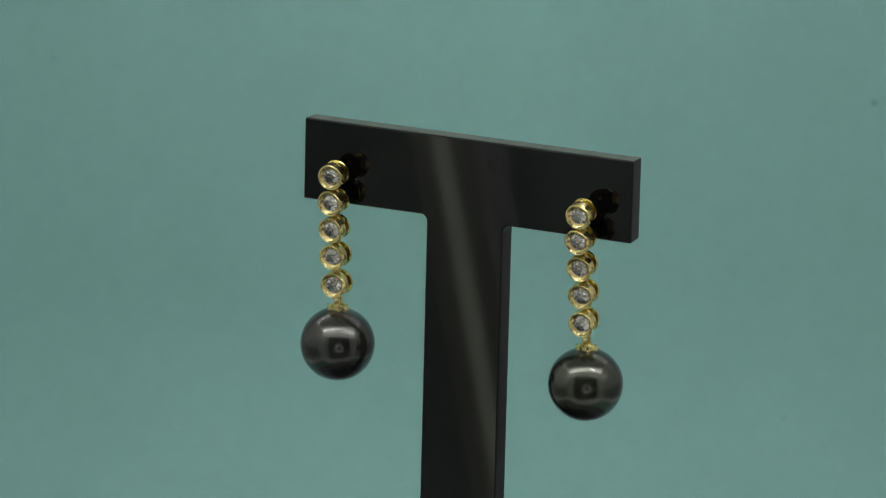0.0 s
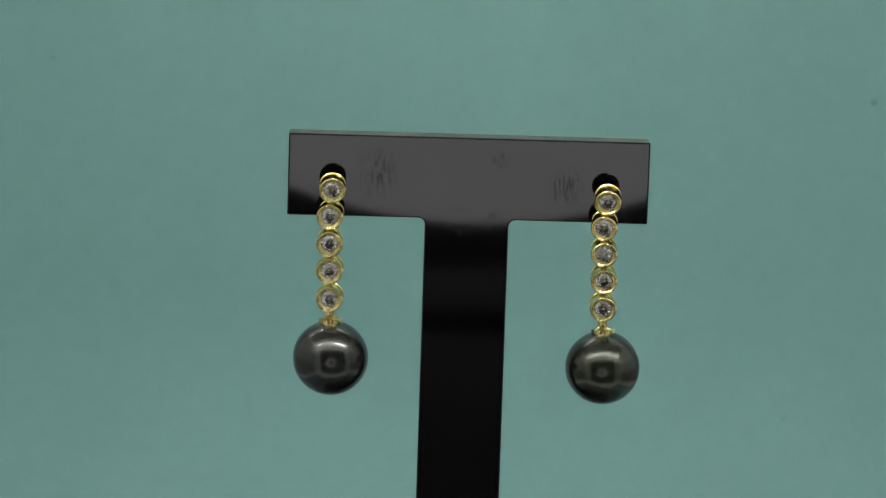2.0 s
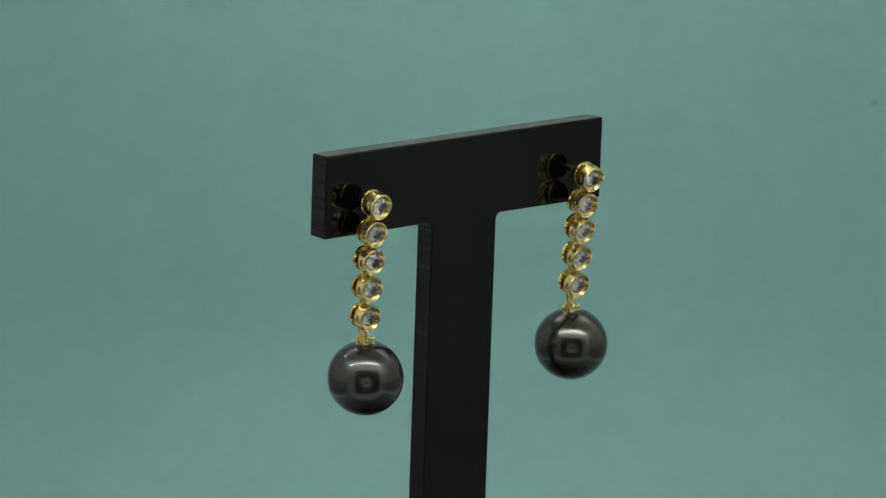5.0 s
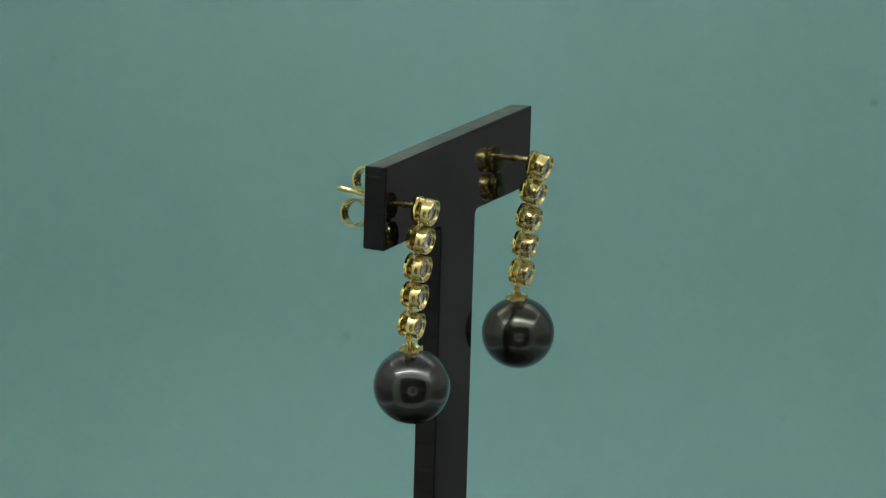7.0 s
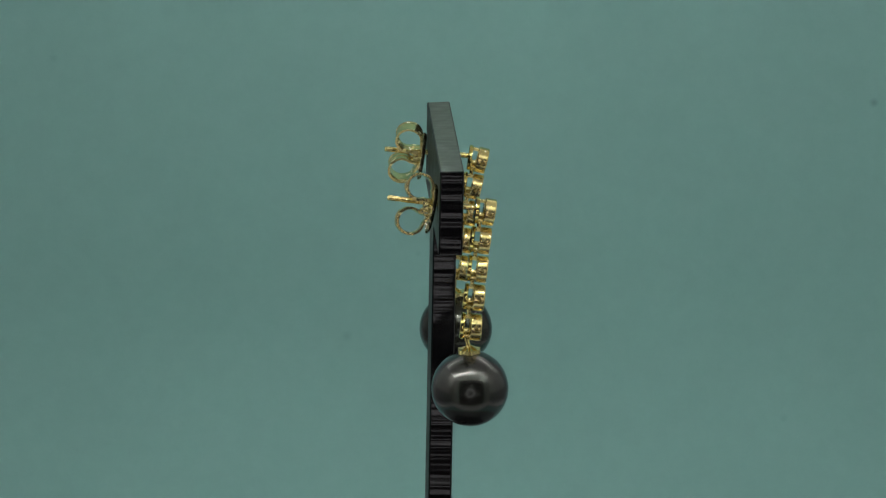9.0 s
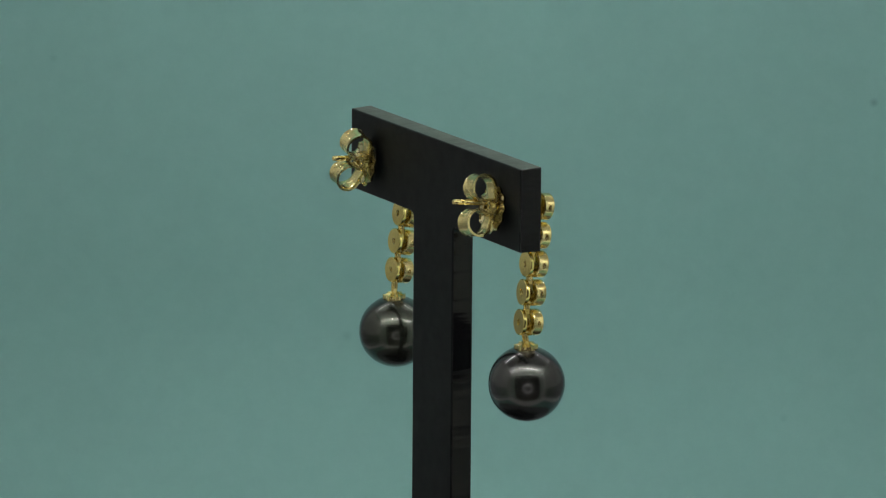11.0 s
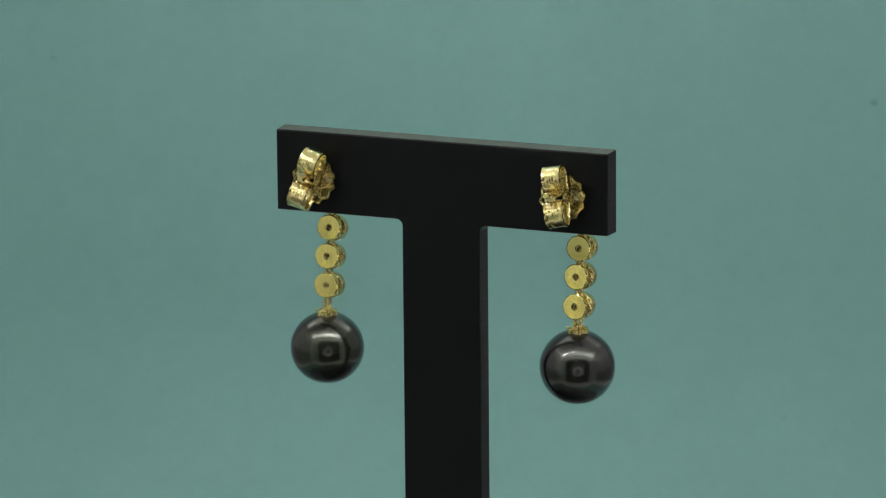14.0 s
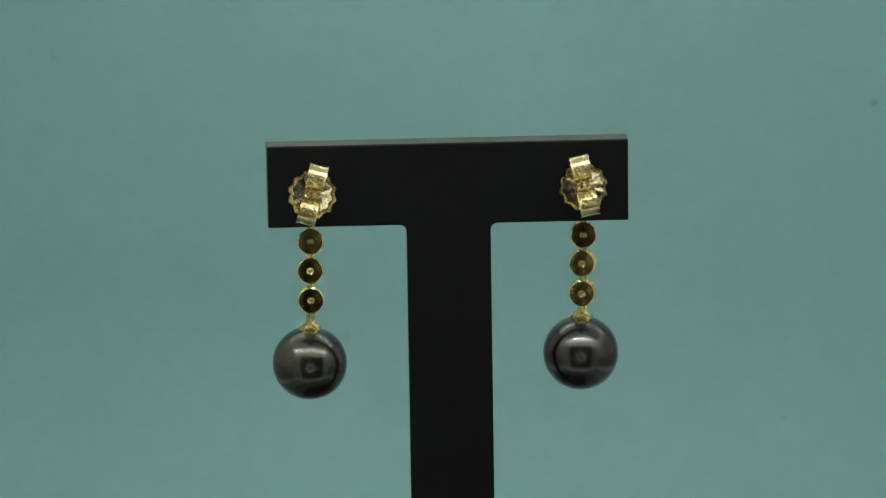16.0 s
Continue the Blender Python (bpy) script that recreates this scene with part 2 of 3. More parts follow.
def make_photo_box():
    b = new("photo_box")
    b.location = (BOX_X * MM, 0, TABLE_Z * MM)
    lift = -TABLE_Z
    bot = lift + FLOOR_Z - 15.0

    def panel(name, *a):
        put(name, mesh_of(name, box(bmesh.new(), *a), [LINER], False), b)

    panel("floor_panel", -BX, BX, BY0, BY1, 0.0, bot)
    # each side wall in two tones, its light falling off downwards put into colour
    split = lift + 46.0
    for x0, x1 in ((-BX - 3, -BX), (BX, BX + 3)):
        panel("dim_side_panel", x0, x1, BY0, BY1, 0, split)
        put("side_panel", mesh_of("side_panel", box(bmesh.new(), x0, x1, BY0, BY1, split, lift + BH), [LIT_SIDE_LINER], False), b, None, "upper side panel, coloured lighter for the LEDs above")
    panel("back_panel", -BX, BX, BY1, BY1 + 3, 0, lift + BH)
    panel("top_panel", -BX - 3, BX + 3, BY0 - 3, BY1 + 3, lift + BH, lift + BH + 3)
    bm = bmesh.new()
    y0, y1 = BY0 - 3, BY0
    # the opening is a little wider at the top than at the bottom
    lo, hi = OPEN_X - 11.0, OPEN_X + 11.0
    for sx in (-1, 1):
        in_l, in_h = (lo - 25, hi - 25) if sx < 0 else (lo - 21, hi - 21)
        quad = [(BX + 3, 0), (in_l, 0), (in_l, lift + OPEN_Z0), (in_h, lift + OPEN_Z1), (in_h, lift + BH), (BX + 3, lift + BH)]
        fr = [bm.verts.new((sx * x, y0, z)) for x, z in quad]
        bk = [bm.verts.new((sx * x, y1, z)) for x, z in quad]
        bm.faces.new(fr)
        bm.faces.new(bk[::-1])
        for k in range(6):
            bm.faces.new((fr[k], bk[k], bk[(k + 1) % 6], fr[(k + 1) % 6]))
    box(bm, 25 - hi, hi - 21, y0, y1, lift + OPEN_Z1, lift + BH)
    box(bm, 25 - lo, lo - 21, y0, y1, 0, lift + OPEN_Z0)
    put("front_panel", mesh_of("front_panel", bm, [WHITE_PANEL], False), b)
    return tagged(b, "white-lined cube photo box with an open front on dark wood", "photo box")


make_photo_box()


def make_backdrop():
    """Teal card that lies on the box floor and sweeps up the back."""
    bm = bmesh.new()
    prof = [(-104.0, 0.0), (60.0, 0.0)]
    r = 95.0
    for i in range(1, 25):
        a = math.pi / 2 * i / 24
        prof.append((BACK_Y - r + r * math.sin(a), r - r * math.cos(a)))
    prof += [(BACK_Y, 180.0), (BACK_Y, 345.0)]
    rows = [[bm.verts.new((x, y, z + FLOOR_Z)) for x in (-150.0, 0.0, 170.0)] for y, z in prof]
    for a, b in zip(rows, rows[1:]):
        for i in range(2):
            bm.faces.new((a[i], a[i + 1], b[i + 1], b[i]))
    me = mesh_of("backdrop", bm, [TEAL_CARD], True)
    ob = setting("backdrop", me, "plain matte teal card sweeping up behind the stand")
    so = ob.modifiers.new("thickness", "SOLIDIFY")
    so.thickness, so.offset = 0.0006, 0.0
    return ob


make_backdrop()
put_riser = box(bmesh.new(), -185, 222, -170, 180, FLOOR_Z - 15.0, FLOOR_Z - 0.6, 0.5)
tagged(new("floor_board", mesh_of("floor_board", put_riser, [WHITE_LINER], False)), "white board on the box floor under the teal card", "board")


def make_led_strip(glow):
    s = new("led_strip")
    put("housing", mesh_of("housing", box(bmesh.new(), -272, 272, -10, 10, -3, 0, 0.4), [PLASTIC], False), s)
    led = mesh_of("led", box(bmesh.new(), -2.6, 2.6, -2.6, 2.6, -4.0, -3.0, 0.3), [glow], False)
    for i in range(19):
        put("led", led, s, pose((-261.0 + 29.0 * i) * MM, 0, 0))
    return tagged(s, "white LED strip with lit diodes under the box top", "led strip", "LED strips of the photo box")


make_led_strip(LED_GLOW).matrix_basis = pose(BOX_X * MM, -0.135, BH * MM)
make_led_strip(LED_BACK_GLOW).matrix_basis = pose(BOX_X * MM, 0.106, BH * MM)


def make_streak_bar():
    """A slim unseen bar, added to glow as a streak in reflections; flanks the opening, leaning outwards, its foot on
    the white board.
    """
    b = new("streak_bar")
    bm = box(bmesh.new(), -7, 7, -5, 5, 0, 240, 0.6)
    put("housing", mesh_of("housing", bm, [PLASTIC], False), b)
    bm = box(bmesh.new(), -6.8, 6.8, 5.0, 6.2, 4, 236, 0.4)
    put("diffuser", mesh_of("diffuser", bm, [STREAK_GLOW], False), b, None, "glowing face of the added bar")
    return tagged(b, "unseen glowing bar added beside the box opening for reflected streaks", "light bar", "light bars of the photo box")


bar = make_streak_bar()
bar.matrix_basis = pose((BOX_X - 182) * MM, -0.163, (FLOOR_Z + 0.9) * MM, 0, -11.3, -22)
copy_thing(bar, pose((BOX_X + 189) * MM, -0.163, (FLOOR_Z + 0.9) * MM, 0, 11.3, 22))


def make_ring_lamp():
    """A round ring lamp on the table in front of the box."""
    r = new("ring_lamp")
    r.location = (0.025, -0.600, TABLE_Z * MM)
    h = 74.0 - TABLE_Z
    bm = lathe(bmesh.new(), [(101, -2.0), (132, -2.0), (133, 0), (133, 8), (100, 8), (100, 0)], 96)
    bmesh.ops.translate(bm, vec=(0, 0, h), verts=bm.verts)
    put("rim", mesh_of("rim", bm, [BLACK_PLASTIC]), r)
    bm = lathe(bmesh.new(), [(102, 9.5), (131, 9.5), (131.5, 8.2), (101.5, 8.2)], 96)
    bmesh.ops.translate(bm, vec=(0, 0, h), verts=bm.verts)
    put("diffuser", mesh_of("diffuser", bm, [RING_GLOW]), r, None, "lit white ring diffuser")
    bm = box(bmesh.new(), -9, 9, -2, 6, 3, h - 131, 0.5)
    put("neck", mesh_of("neck", bm, [BLACK_PLASTIC], False), r)
    put("foot", mesh_of("foot", lathe(bmesh.new(), [(0.1, 0), (60, 0), (60, 3), (58, 4), (0.1, 4)], 48, "Z"), [BLACK_PLASTIC]), r)
    return tagged(r, "lit ring lamp standing on the wood before the box", "lamp")


make_ring_lamp()


# ---- the turntable and the stand ----
def make_turntable():
    t = new("turntable")
    t.location = (0, 0, (FLOOR_Z + 0.6) * MM)
    put("body", mesh_of("body", lathe(bmesh.new(), [(0.1, 0), (58, 0), (58, 59), (57, 60), (0.1, 60)], 72, "Z"), [PLASTIC]), t)
    put("platter", mesh_of("platter", lathe(bmesh.new(), [(0.1, 60.0), (60, 60.0), (60.4, 61), (60.4, 63.8), (60, 64.4), (0.1, 64.4)], 72, "Z"), [GREY_PLASTIC]), t, None, "grey platter")
    return tagged(t, "slowly turning round turntable with a grey platter", "turntable")


# the upright plate leans slightly in its base
PLATE = Matrix.Translation((0.001577, -0.000203, BAR_TOP)) @ pose(0, 0, 0, 0.658, 0, 0) @ pose(0, 0, 0, 0, 1.332, 0)
BAR_W, BAR_H, THICK, STEM_W = 49.761, 11.443, 3.24, 11.62
HOLES = [(-18.72, -6.12), (18.95, -6.45)]


def make_upright():
    bm = bmesh.new()
    w, h, s, f, bottom = BAR_W / 2, BAR_H, STEM_W / 2, 0.95, -92.5
    pts = [(-w, 0), (-w, -h)]
    for i in range(7):
        a = math.pi / 2 * i / 6
        pts.append((-s - f + f * math.sin(a), -h - f + f * math.cos(a)))
    pts += [(-s, -45), (-s, bottom), (s, bottom), (s, -45)]
    for i in range(7):
        a = math.pi / 2 * i / 6
        pts.append((s + f - f * math.cos(a), -h - f + f * math.sin(a)))
    pts += [(w, -h), (w, 0)]
    edges = []

    def ring(loop):
        vs = [bm.verts.new((x, 0, z)) for x, z in loop]
        edges.extend(bm.edges.new((a, b)) for a, b in zip(vs, vs[1:] + vs[:1]))

    ring(pts)
    for hx, hz in HOLES:
        ring([(hx + 0.62 * math.cos(2 * math.pi * i / 20), hz + 0.62 * math.sin(2 * math.pi * i / 20)) for i in range(20)])
    bmesh.ops.triangle_fill(bm, edges=edges, use_beauty=True)
    got = bmesh.ops.extrude_face_region(bm, geom=list(bm.faces))
    bmesh.ops.translate(bm, vec=(0, THICK, 0), verts=[g for g in got["geom"] if isinstance(g, bmesh.types.BMVert)])
    # the sawn ends are not quite square: the front face is a touch larger than the back
    for v in bm.verts:
        if abs(v.co.y) < 1e-6:
            if abs(v.co.z) < 1e-4:
                v.co.z += 0.13
            elif abs(v.co.z + h) < 0.01 and abs(v.co.x) > s + f + 0.01:
                v.co.z -= 0.06
            if v.co.x > w - 1e-3:
                v.co.x += 0.17
            elif v.co.x < -w + 1e-3:
                v.co.x -= 0.04
    bmesh.ops.recalc_face_normals(bm, faces=bm.faces)
    rim = [e for e in bm.edges if len(e.link_faces) == 2 and abs(e.verts[0].co.y - e.verts[1].co.y) < 1e-6 and e.calc_face_angle() > 1.2
           and min((e.verts[0].co.xz - Vector(p)).length for p in HOLES) > 1.0]
    corner = [e for e in bm.edges if abs(e.verts[0].co.y - e.verts[1].co.y) > 1 and e.calc_face_angle() > 1.2 and abs(e.verts[0].co.x) > w - 1]
    bmesh.ops.bevel(bm, geom=rim + corner, offset=0.20, segments=2, profile=0.5, affect="EDGES")
    bmesh.ops.recalc_face_normals(bm, faces=bm.faces)
    for face in bm.faces:
        face.material_index = 0 if face.normal.y < -0.95 else 1 if face.normal.y > 0.95 or abs(face.normal.y) > 0.2 else 3 if face.normal.z > 0.9 else 2
    return mesh_of("upright", bm, [ACRYLIC_FRONT, ACRYLIC_BACK, ACRYLIC_EDGE, ACRYLIC_TOP], False)


def make_stand():
    st = new("earring_stand")
    st.location = (0, 0, BASE_Z)
    down = Matrix.Translation((0, 0, -BASE_Z))
    put("upright", make_upright(), st, down @ PLATE, "black acrylic T-shaped plate with a glossy front")
    bm = box(bmesh.new(), -29, 29, -24, 27, 0.0, 4.0, 0.3)
    put("base", mesh_of("base", bm, [ACRYLIC_BACK], False), st)
    return tagged(st, "glossy black acrylic T-bar earring stand on the turntable", "earring stand")


# ---- the earrings ----
def cup_mesh():
    """A bezel cup with a sharp bright lip; an oval eye is cut through each side."""
    prof = [(1.66, 1.50), (1.74, 1.44)] + [(1.765, 1.40 - 0.06 * i) for i in range(21)]
    prof += [(1.74, 0.06), (1.68, 0.0), (1.59, 0.0), (1.54, 0.04), (1.44, 0.26), (1.38, 0.32), (1.20, 0.37), (1.12, 0.44), (1.03, 0.60), (0.80, 1.15), (0.55, 1.50)]
    bm = bmesh.new()
    n = 104
    rings = [[bm.verts.new((1.045 * q * math.cos(2 * math.pi * i / n), y, 1.045 * q * math.sin(2 * math.pi * i / n))) for i in range(n)] for q, y in prof]
    for (q, y), a, b in zip(prof, rings, rings[1:] + rings[:1]):
        for i in range(n):
            across = 1.84 * math.sin(2 * math.pi * (i + 0.5) / n)
            if q == 1.765 and (across / 0.48) ** 2 + ((y - 0.03 - EYE_Y) / 0.24) ** 2 < 1:
                continue
            bm.faces.new((a[i], a[(i + 1) % n], b[(i + 1) % n], b[i]))
    # draw the cut edge out to a clean oval
    for v in {v for e in bm.edges if len(e.link_faces) == 1 for v in e.verts}:
        k = math.hypot(v.co.z / 0.48, (v.co.y - EYE_Y) / 0.24)
        v.co.y, v.co.z = EYE_Y + (v.co.y - EYE_Y) / k, v.co.z / k
        v.co.x = math.copysign(math.sqrt(1.844 ** 2 - v.co.z ** 2), v.co.x)
    return mesh_of("bezel", bm, [GOLD])


EYE_Y = 0.74


def stone_mesh():
    bm = bmesh.new()
    for n, r, y, o in ((8, 0.66, 0.02, 0.0), (8, 0.97, 0.13, 0.5), (16, 1.24, 0.33, 0.0), (16, 1.24, 0.37, 0.0), (16, 0.84, 0.64, 0.5), (8, 0.44, 0.97, 0.0), (1, 0.0, 1.16, 0)):
        for i in range(n):
            a = 2 * math.pi * (i + o) / n
            bm.verts.new((0.95 * r * math.cos(a), 0.05 + 0.95 * y, 0.95 * r * math.sin(a)))
    bmesh.ops.convex_hull(bm, input=bm.verts)
    bmesh.ops.recalc_face_normals(bm, faces=bm.faces)
    for face in bm.faces:
        c = face.calc_center_median()
        sector = int((math.atan2(c.z, c.x) + math.pi) / (2 * math.pi) * 16 + c.y * 3)
        face.material_index = 0 if face.normal.y <= 0.15 else 1 + (sector % 3 > 0)
    return mesh_of("diamond", bm, [DIAMOND, PAVILION, PAVILION_SOFT], False)


def back_plate_mesh():
    prof = [(0.42, 2.73), (0.48, 2.77), (1.58, 2.77), (1.68, 2.71), (1.71, 2.59), (1.70, 2.28), (1.62, 2.20), (0.42, 2.20)]
    return mesh_of("back_plate", lathe(bmesh.new(), [(q * 1.06, y) for q, y in prof], 40), [GOLD_BACK], crease=22)


def hinge_mesh():
    bm = bmesh.new()
    tube(bm, [(0, 1.3, -0.55), (0, 2.4, -0.55)], 0.36)
    tube(bm, [(-0.45, 1.4, -1.25), (-0.40, 2.3, -1.20)], 0.27)
    tube(bm, [(0.45, 1.4, -1.25), (0.40, 2.3, -1.20)], 0.27)
    box(bm, -0.45, 0.45, 1.4, 2.3, 1.18, 1.58, 0.08)
    return mesh_of("hinge", bm, [GOLD])


def link_ring_mesh():
    return mesh_of("link_ring", tube(bmesh.new(), ring_pts(0.40, 18, "Y", (0, 0, 0), 0.55), 0.28, 10, True), [GOLD])


def slot_mesh():
    """The seat's rib that shows in the oval eye of a bezel's side."""
    bm = bmesh.new()
    g = bmesh.ops.create_uvsphere(bm, u_segments=14, v_segments=10, radius=1.0)
    for v in g["verts"]:
        v.co = Vector((v.co.x * 0.16, v.co.y * 0.11, v.co.z * 0.32))
    return mesh_of("side_rib", bm, [GOLD])


def tube_hole_mesh():
    return mesh_of("eyelet", lathe(bmesh.new(), [(0.45, 2.30), (0.45, 2.70), (0.38, 2.72), (0.31, 2.68), (0.29, 2.30)], 24), [GOLD])


def cap_mesh(radius):
    """A scalloped cap that follows the top of the pearl."""
    bm = bmesh.new()
    n, rings = 56, []
    steps = [0.12, 0.3, 0.5, 0.7, 0.86, 0.96, 1.0]
    for under in (False, True):
        for k in (steps if not under else steps[::-1]):
            ring = []
            for i in range(n):
                a = 2 * math.pi * i / n
                edge_r = 1.52 + 0.13 * math.cos(6 * a)
                r = k * edge_r
                z = math.sqrt(radius ** 2 - r * r) - radius + (0.02 if under else 0.32)
                if not under:
                    z += 0.70 * max(0.0, 1 - k * 1.15) ** 1.2 + 0.10 * k * math.cos(6 * a) + 0.20 * k ** 4
                ring.append(bm.verts.new((r * math.cos(a), r * math.sin(a), z)))
            rings.append(ring)
    for a, b in zip(rings, rings[1:] + rings[:1]):
        for i in range(n):
            bm.faces.new((a[i], a[(i + 1) % n], b[(i + 1) % n], b[i]))
    return mesh_of("pearl_cap", bm, [GOLD])


def pearl_mesh(radius, mat, squash):
    bm = bmesh.new()
    bmesh.ops.create_uvsphere(bm, u_segments=96, v_segments=64, radius=radius)
    for v in bm.verts:
        v.co.z *= squash
        v.co += v.co.normalized() * 0.035 * noise.noise(v.co * 0.35)
    me = mesh_of("pearl", bm, [mat])
    return me


SHARED = {}


def make_earring(gems, tilts, swings, plate_yaws, pearl_c, pearl_r, pearl_mat, squash, cap_c, tip, label):
    """All places in the plate's space, in millimetres."""
    if not SHARED:
        SHARED.update(cup=cup_mesh(), stone=stone_mesh(), plate=back_plate_mesh(), hinge=hinge_mesh(), ring=link_ring_mesh(), slot=slot_mesh(), eye=tube_hole_mesh())
    e = new("earring")
    base = PLATE @ pose(gems[0][0] * MM, 0, gems[0][2] * MM)
    e.matrix_basis = base
    g0 = Vector(gems[0])

    def at(p):
        p = Vector(p) - Vector((g0.x, 0, g0.z))
        return Matrix.Translation(p * MM)

    seats = []
    for i, (g, t, sw, yaw) in enumerate(zip(gems, tilts, swings, plate_yaws)):
        m = at(g) @ pose(0, 0, 0, t, 0, sw)
        seats.append(m)
        cup = put("bezel", SHARED["cup"], e, m)
        put("diamond", SHARED["stone"], cup, pose(0, 0, 0, 0, 17.0 * i + 9 * g0.x, 0), "round brilliant-cut clear diamond")
        pitch = 0.8 * (5.5 - t) + 0.9 * math.sin(3 * i + g0.x)
        put("back_plate", SHARED["plate"], cup, pose(0, 0, -2.5 * math.sin(radians(pitch)) * MM, pitch, 0, yaw))
        put("hinge", SHARED["hinge"], cup)
        put("eyelet", SHARED["eye"], cup)
        for side in (-1, 1):
            put("side_rib", SHARED["slot"], cup, pose(side * 1.70 * MM, EYE_Y * MM, 0))
    for a, b in zip(seats, seats[1:]):
        pa, pb = a @ Vector((0, 1.85 * MM, -1.55 * MM)), b @ Vector((0, 1.85 * MM, 1.55 * MM))
        put("link_ring", SHARED["ring"], e, Matrix.Translation((pa + pb) / 2))
    put("pearl", pearl_mesh(pearl_r, pearl_mat, squash), e, at(pearl_c), "large round dark pearl with a silky lustre")
    lean = (Vector(cap_c) - Vector(pearl_c)).normalized()
    q = Vector((0, 0, 1)).rotation_difference(lean).to_matrix().to_4x4()
    top = Vector(pearl_c) + lean * pearl_r * squash
    put("pearl_cap", cap_mesh(pearl_r), e, at(top) @ q, "scalloped gold cap")
    low = seats[-1] @ Vector((0, 1.85 * MM, -1.60 * MM))
    loop_top = at(top + lean * 0.55).translation
    bm = tube(bmesh.new(), ring_pts(0.40, 20, "Y", (0, 0, 0), 0.34 + (low - loop_top).length / MM / 2), 0.29, 10, True)
    d = (low - loop_top).normalized()
    put("jump_ring", mesh_of("jump_ring", bm, [GOLD]), e, Matrix.Translation((low + loop_top) / 2) @ Vector((0, 0, 1)).rotation_difference(d).to_matrix().to_4x4())
    start = seats[0] @ Vector((0, 2.5 * MM, 0.25 * MM))
    end = at(tip).translation
    d = end - start
    ln = d.length / MM
    bm = lathe(bmesh.new(), [(0.05, 0), (0.38, 0), (0.38, ln - 1.9), (0.33, ln - 1.75), (0.33, ln - 1.5), (0.38, ln - 1.35), (0.38, ln - 0.15), (0.28, ln), (0.05, ln)], 20)
    put("post", mesh_of("post", bm, [GOLD]), e, Matrix.Translation(start) @ Vector((0, 1, 0)).rotation_difference(d.normalized()).to_matrix().to_4x4(), "straight gold post")
    tagged(e, label, "earring", "pair of pearl drop earrings")
    return e, base


def disc_mesh():
    """Scalloped, dished disc of the butterfly back."""
    bm = bmesh.new()
    n, rings = 72, []
    for side in (0.0, 0.20):
        ks = (0.14, 0.35, 0.6, 0.80, 0.86, 0.90, 0.94, 0.97, 1.0)
        for k in (ks if side == 0.0 else ks[::-1]):
            ring = []
            for i in range(n):
                a = 2 * math.pi * i / n
                rim = 3.25 + 0.17 * math.cos(12 * a)
                z = 0.10 * k ** 2 + 0.30 * max(0.0, (k - 0.86) / 0.14) ** 2 + side
                ring.append(bm.verts.new((k * rim * math.cos(a), z, k * rim * math.sin(a))))
            rings.append(ring)
    for a, b in zip(rings, rings[1:] + rings[:1]):
        for i in range(n):
            bm.faces.new((a[i], a[(i + 1) % n], b[(i + 1) % n], b[i]))
    return mesh_of("disc", bm, [GOLD_DISC])


def scroll_relief(x, a):
    """Pressed relief of the scroll at a share of its half width and an angle along the curl."""
    lift = 0.10 * (max(0.0, abs(x) - 0.5) / 0.5) ** 2
    if a > 165:
        lift -= 0.06 * math.exp(-(x / 0.06) ** 2) * min(1.0, (a - 165) / 12)
    lift -= 0.015 * math.exp(-((a - 163) / 3.5) ** 2) + 0.05 * math.exp(-((a - 222) / 4.0) ** 2)
    pit = min(1.0, max(0.0, (21 - abs(a - 192)) / 7.0)) * min(1.0, max(0.0, (0.38 - abs(abs(x) - 0.50)) / 0.14))
    bump = math.exp(-((abs(x) - 0.5) / 0.16) ** 2 - ((a - 192) / 7.5) ** 2)
    return lift - 0.06 * pit + 0.10 * bump


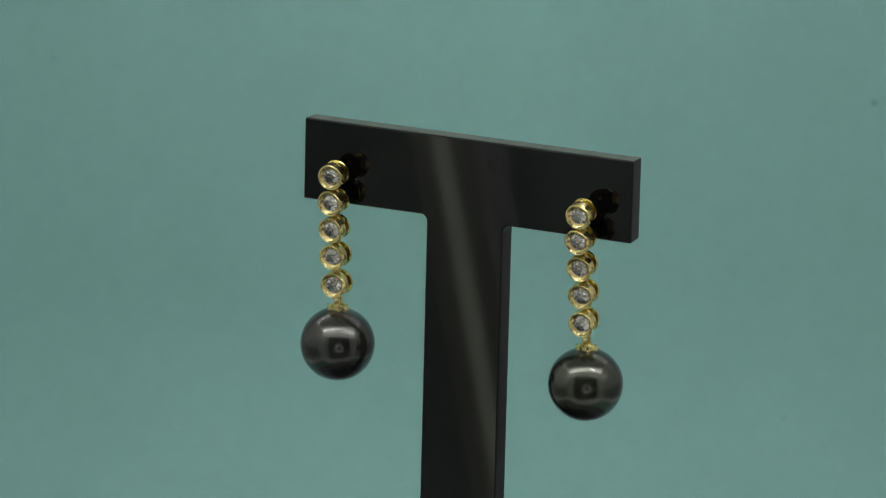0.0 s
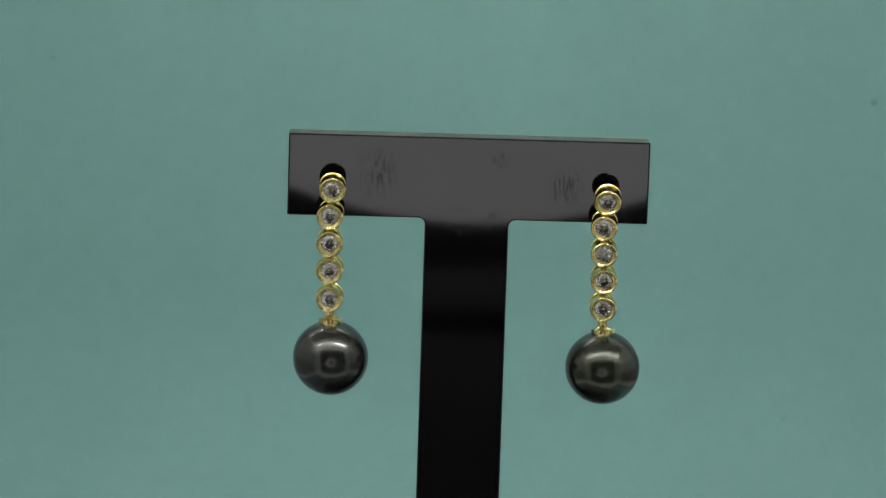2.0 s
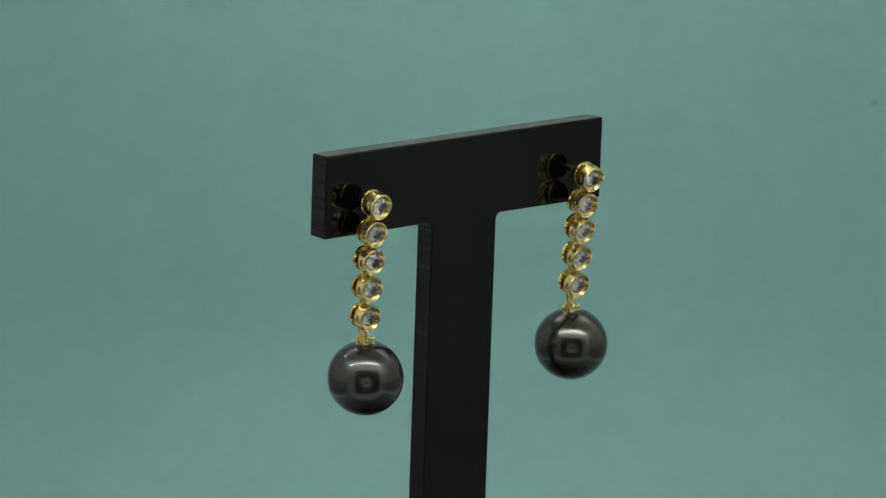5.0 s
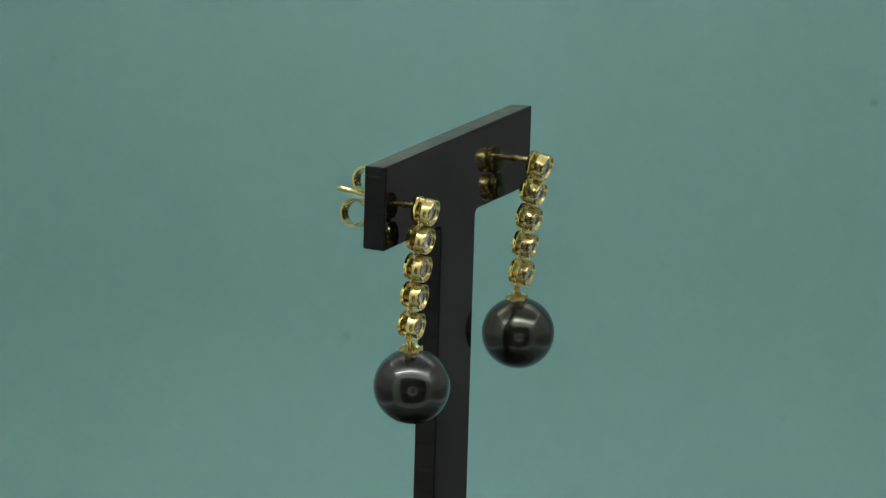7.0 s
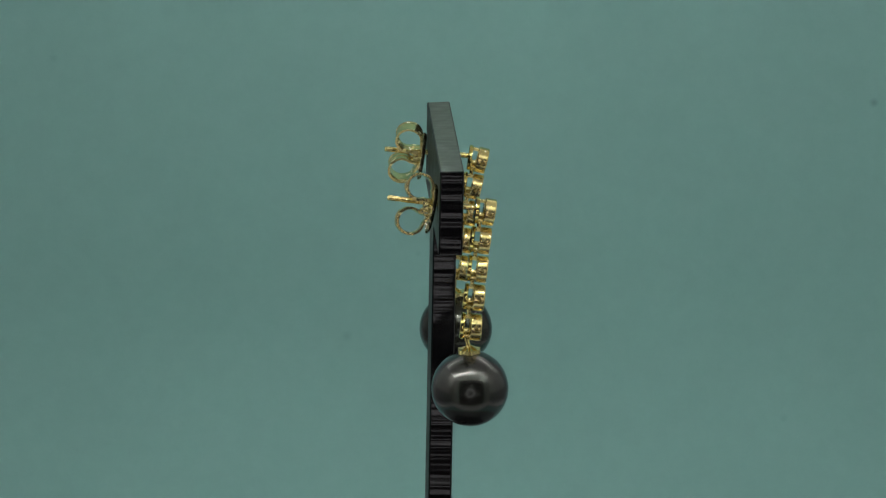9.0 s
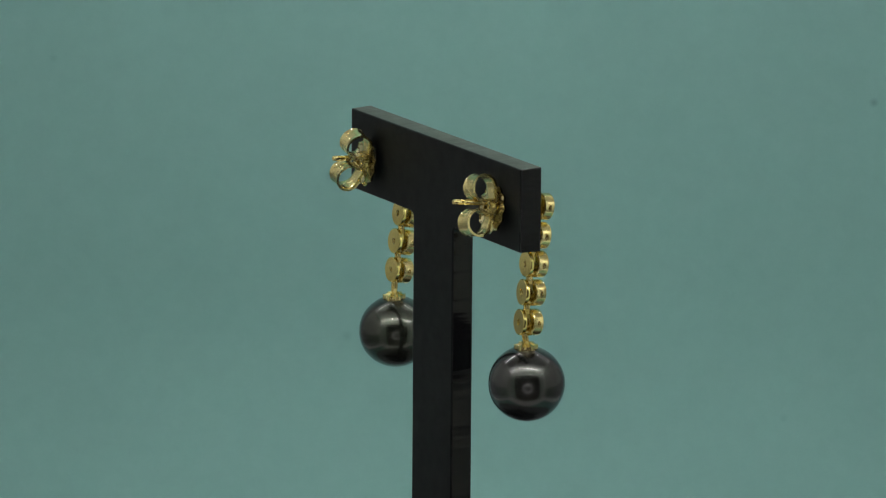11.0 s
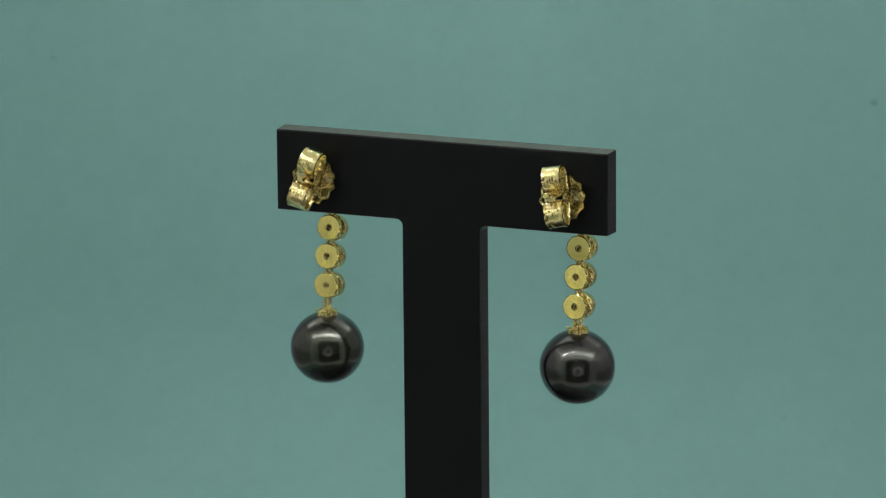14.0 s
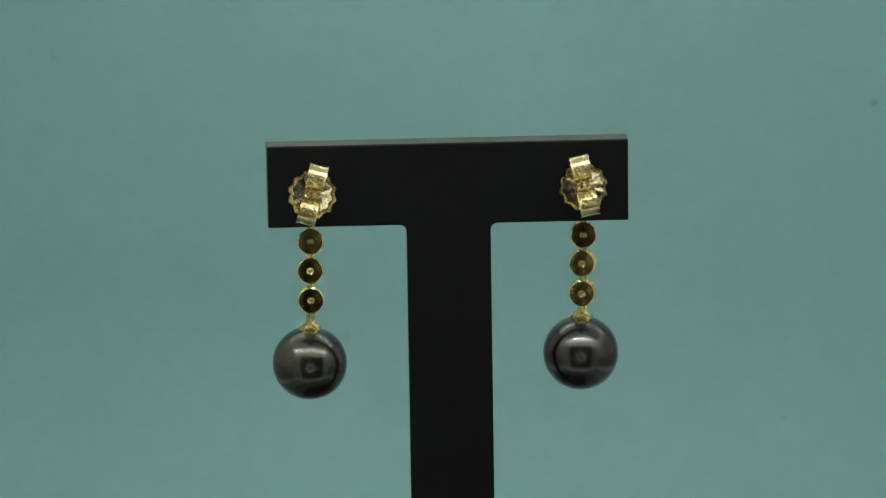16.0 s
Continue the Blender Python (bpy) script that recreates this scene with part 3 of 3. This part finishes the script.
def scroll_mesh(sign):
    """A strip that leaves the disc's rim and curls in to the post, slit and dimpled where it faces back."""
    r, cy, cz = 1.90, 2.66, 2.36
    path = [(0.38, 0.8, 0), (0.46, 1.5, 0)]
    for i in range(101):
        a = 3.0 * i
        rr = r * (1.0 - 0.06 * i / 100)
        path.append((cy - rr * math.cos(radians(a)), cz + rr * math.sin(radians(a)), a))
    path += [(1.05, 0.86, 305), (0.75, 0.95, 310)]
    bm = bmesh.new()
    half, th, m = 1.30, 0.32, 41
    across = [-1.0 + 2.0 * k / (m - 1) for k in range(m)]
    outer, inner = [], []
    for i, (y, z, ang) in enumerate(path):
        a, b = Vector(path[max(i - 1, 0)][:2]), Vector(path[min(i + 1, len(path) - 1)][:2])
        d = (b - a).normalized()
        nrm = Vector((-d.y, d.x))
        wd = half * (0.85 + 0.15 * min(1.0, ang / 60)) * (1 - 0.22 * max(0.0, ang - 200) / 110)
        rel = [scroll_relief(x, ang) for x in across]
        outer.append([bm.verts.new((x * wd, y + nrm.x * l, sign * (z + nrm.y * l))) for x, l in zip(across, rel)])
        inner.append([bm.verts.new((x * wd, y + nrm.x * (l - th), sign * (z + nrm.y * (l - th)))) for x, l in zip(across, rel)])
    for i in range(len(path) - 1):
        for k in range(m - 1):
            bm.faces.new((outer[i][k], outer[i][k + 1], outer[i + 1][k + 1], outer[i + 1][k]))
            bm.faces.new((inner[i][k], inner[i + 1][k], inner[i + 1][k + 1], inner[i][k + 1]))
        for k in (0, m - 1):
            bm.faces.new((outer[i][k], outer[i + 1][k], inner[i + 1][k], inner[i][k]))
    for i in (0, len(path) - 1):
        for k in range(m - 1):
            bm.faces.new((outer[i][k], outer[i][k + 1], inner[i][k + 1], inner[i][k]))
    return mesh_of("scroll", bm, [GOLD_CLASP], crease=62)


def make_clasp(centre, tilt, roll, label):
    c = new("butterfly_back")
    base = PLATE @ pose(centre[0] * MM, centre[1] * MM, centre[2] * MM, tilt, 0, 0) @ pose(0, 0, 0, 0, roll, 0)
    c.matrix_basis = base
    if "disc" not in SHARED:
        SHARED.update(disc=disc_mesh(), up=scroll_mesh(1), down=scroll_mesh(-1))
        bm = lathe(bmesh.new(), [(0.42, 0.1), (0.75, 0.12), (0.62, 0.7), (0.52, 1.0), (0.42, 1.0)], 24)
        box(bm, -0.95, 0.95, 0.35, 1.75, 0.30, 0.72, 0.12)
        box(bm, -0.95, 0.95, 0.35, 1.75, -0.72, -0.30, 0.12)
        box(bm, -1.0, -0.42, 0.35, 1.45, -0.40, 0.40, 0.12)
        box(bm, 0.42, 1.0, 0.35, 1.45, -0.40, 0.40, 0.12)
        SHARED["collar"] = mesh_of("collar", bm, [GOLD_CLASP])
    put("disc", SHARED["disc"], c, pose(0, -0.15 * MM, 0, -5, 0, 0))
    put("scroll", SHARED["up"], c)
    put("scroll", SHARED["down"], c)
    put("collar", SHARED["collar"], c)
    return tagged(c, label, "earring back", "butterfly backs of the earrings"), base


turntable = make_turntable()
stand = make_stand()
ear_l, ear_l_rest = make_earring(
    [(-18.71, -4.50, -6.87), (-19.0, -4.03, -10.75), (-18.95, -3.68, -14.70), (-18.85, -3.31, -18.65), (-18.75, -2.97, -22.76)],
    [9, 6.5, 5.5, 5, 4], [1, -3, -2, 1, 2], [-1.0, -2.0, 0.0, -6.3, -7.0], (-18.342, -1.675, -31.357), 5.25, PEARL_VIOLET, 0.995, (-18.50, -1.45, -26.1), (-18.41, 10.04, -4.95),
    "gold drop earring with five bezel-set diamonds and a dark pearl")
ear_r, ear_r_rest = make_earring(
    [(19.2, -5.20, -7.40), (18.85, -4.50, -11.20), (19.04, -3.95, -15.08), (19.22, -3.42, -19.06), (19.25, -3.02, -23.10)],
    [13, 12, 12, 11, 9], [-2, -4, 0, 2, 1], [-0.5, 0.2, -0.9, -1.6, 0.1], (19.541, -1.273, -31.84), 5.205, PEARL_GREEN, 0.985, (19.40, -0.95, -26.5), (18.44, 9.39, -5.58),
    "gold drop earring with five bezel-set diamonds and a greenish dark pearl")
clasp_l, clasp_l_rest = make_clasp((-18.60, THICK + 0.55, -6.45), 16.0, 11.0, "gold butterfly earring back with a scalloped disc on the post")
clasp_r, clasp_r_rest = make_clasp((18.72, THICK + 0.60, -6.65), 12.0, -15.0, "gold butterfly earring back turned askew on the post")


# ---- movement: everything on the turntable turns together ----
def motions():
    turn = [(0.0, -25.04), (2.0, 0.78), (4.0, 26.95), (6.5, 59.65), (9.0, 92.25), (11.5, 124.72), (13.0, 143.9), (14.5, 163.03), (16.0, 182.19)]
    drift = [(0.0, -0.10), (2.0, 0.07), (4.0, 0.28), (6.5, -0.33), (9.0, -0.28), (11.5, 0.18), (13.0, 0.15), (14.5, 0.19), (16.0, 0.04)]
    ts = [0.5 * i for i in range(33)]
    a = np.interp(ts, *zip(*turn))
    d = np.interp(ts, *zip(*drift))
    d = np.convolve(np.pad(d, 1, mode="edge"), (0.25, 0.5, 0.25), "valid")
    things = [(turntable, pose(0, 0, (FLOOR_Z + 0.6) * MM)), (stand, pose(0, 0, BASE_Z)), (ear_l, ear_l_rest), (ear_r, ear_r_rest), (clasp_l, clasp_l_rest), (clasp_r, clasp_r_rest)]
    for thing, rest in things:
        walk(thing, [(t, pose(dx * MM, 0, 0, 0, 0, deg) @ rest) for t, deg, dx in zip(ts, a, d)])


motions()
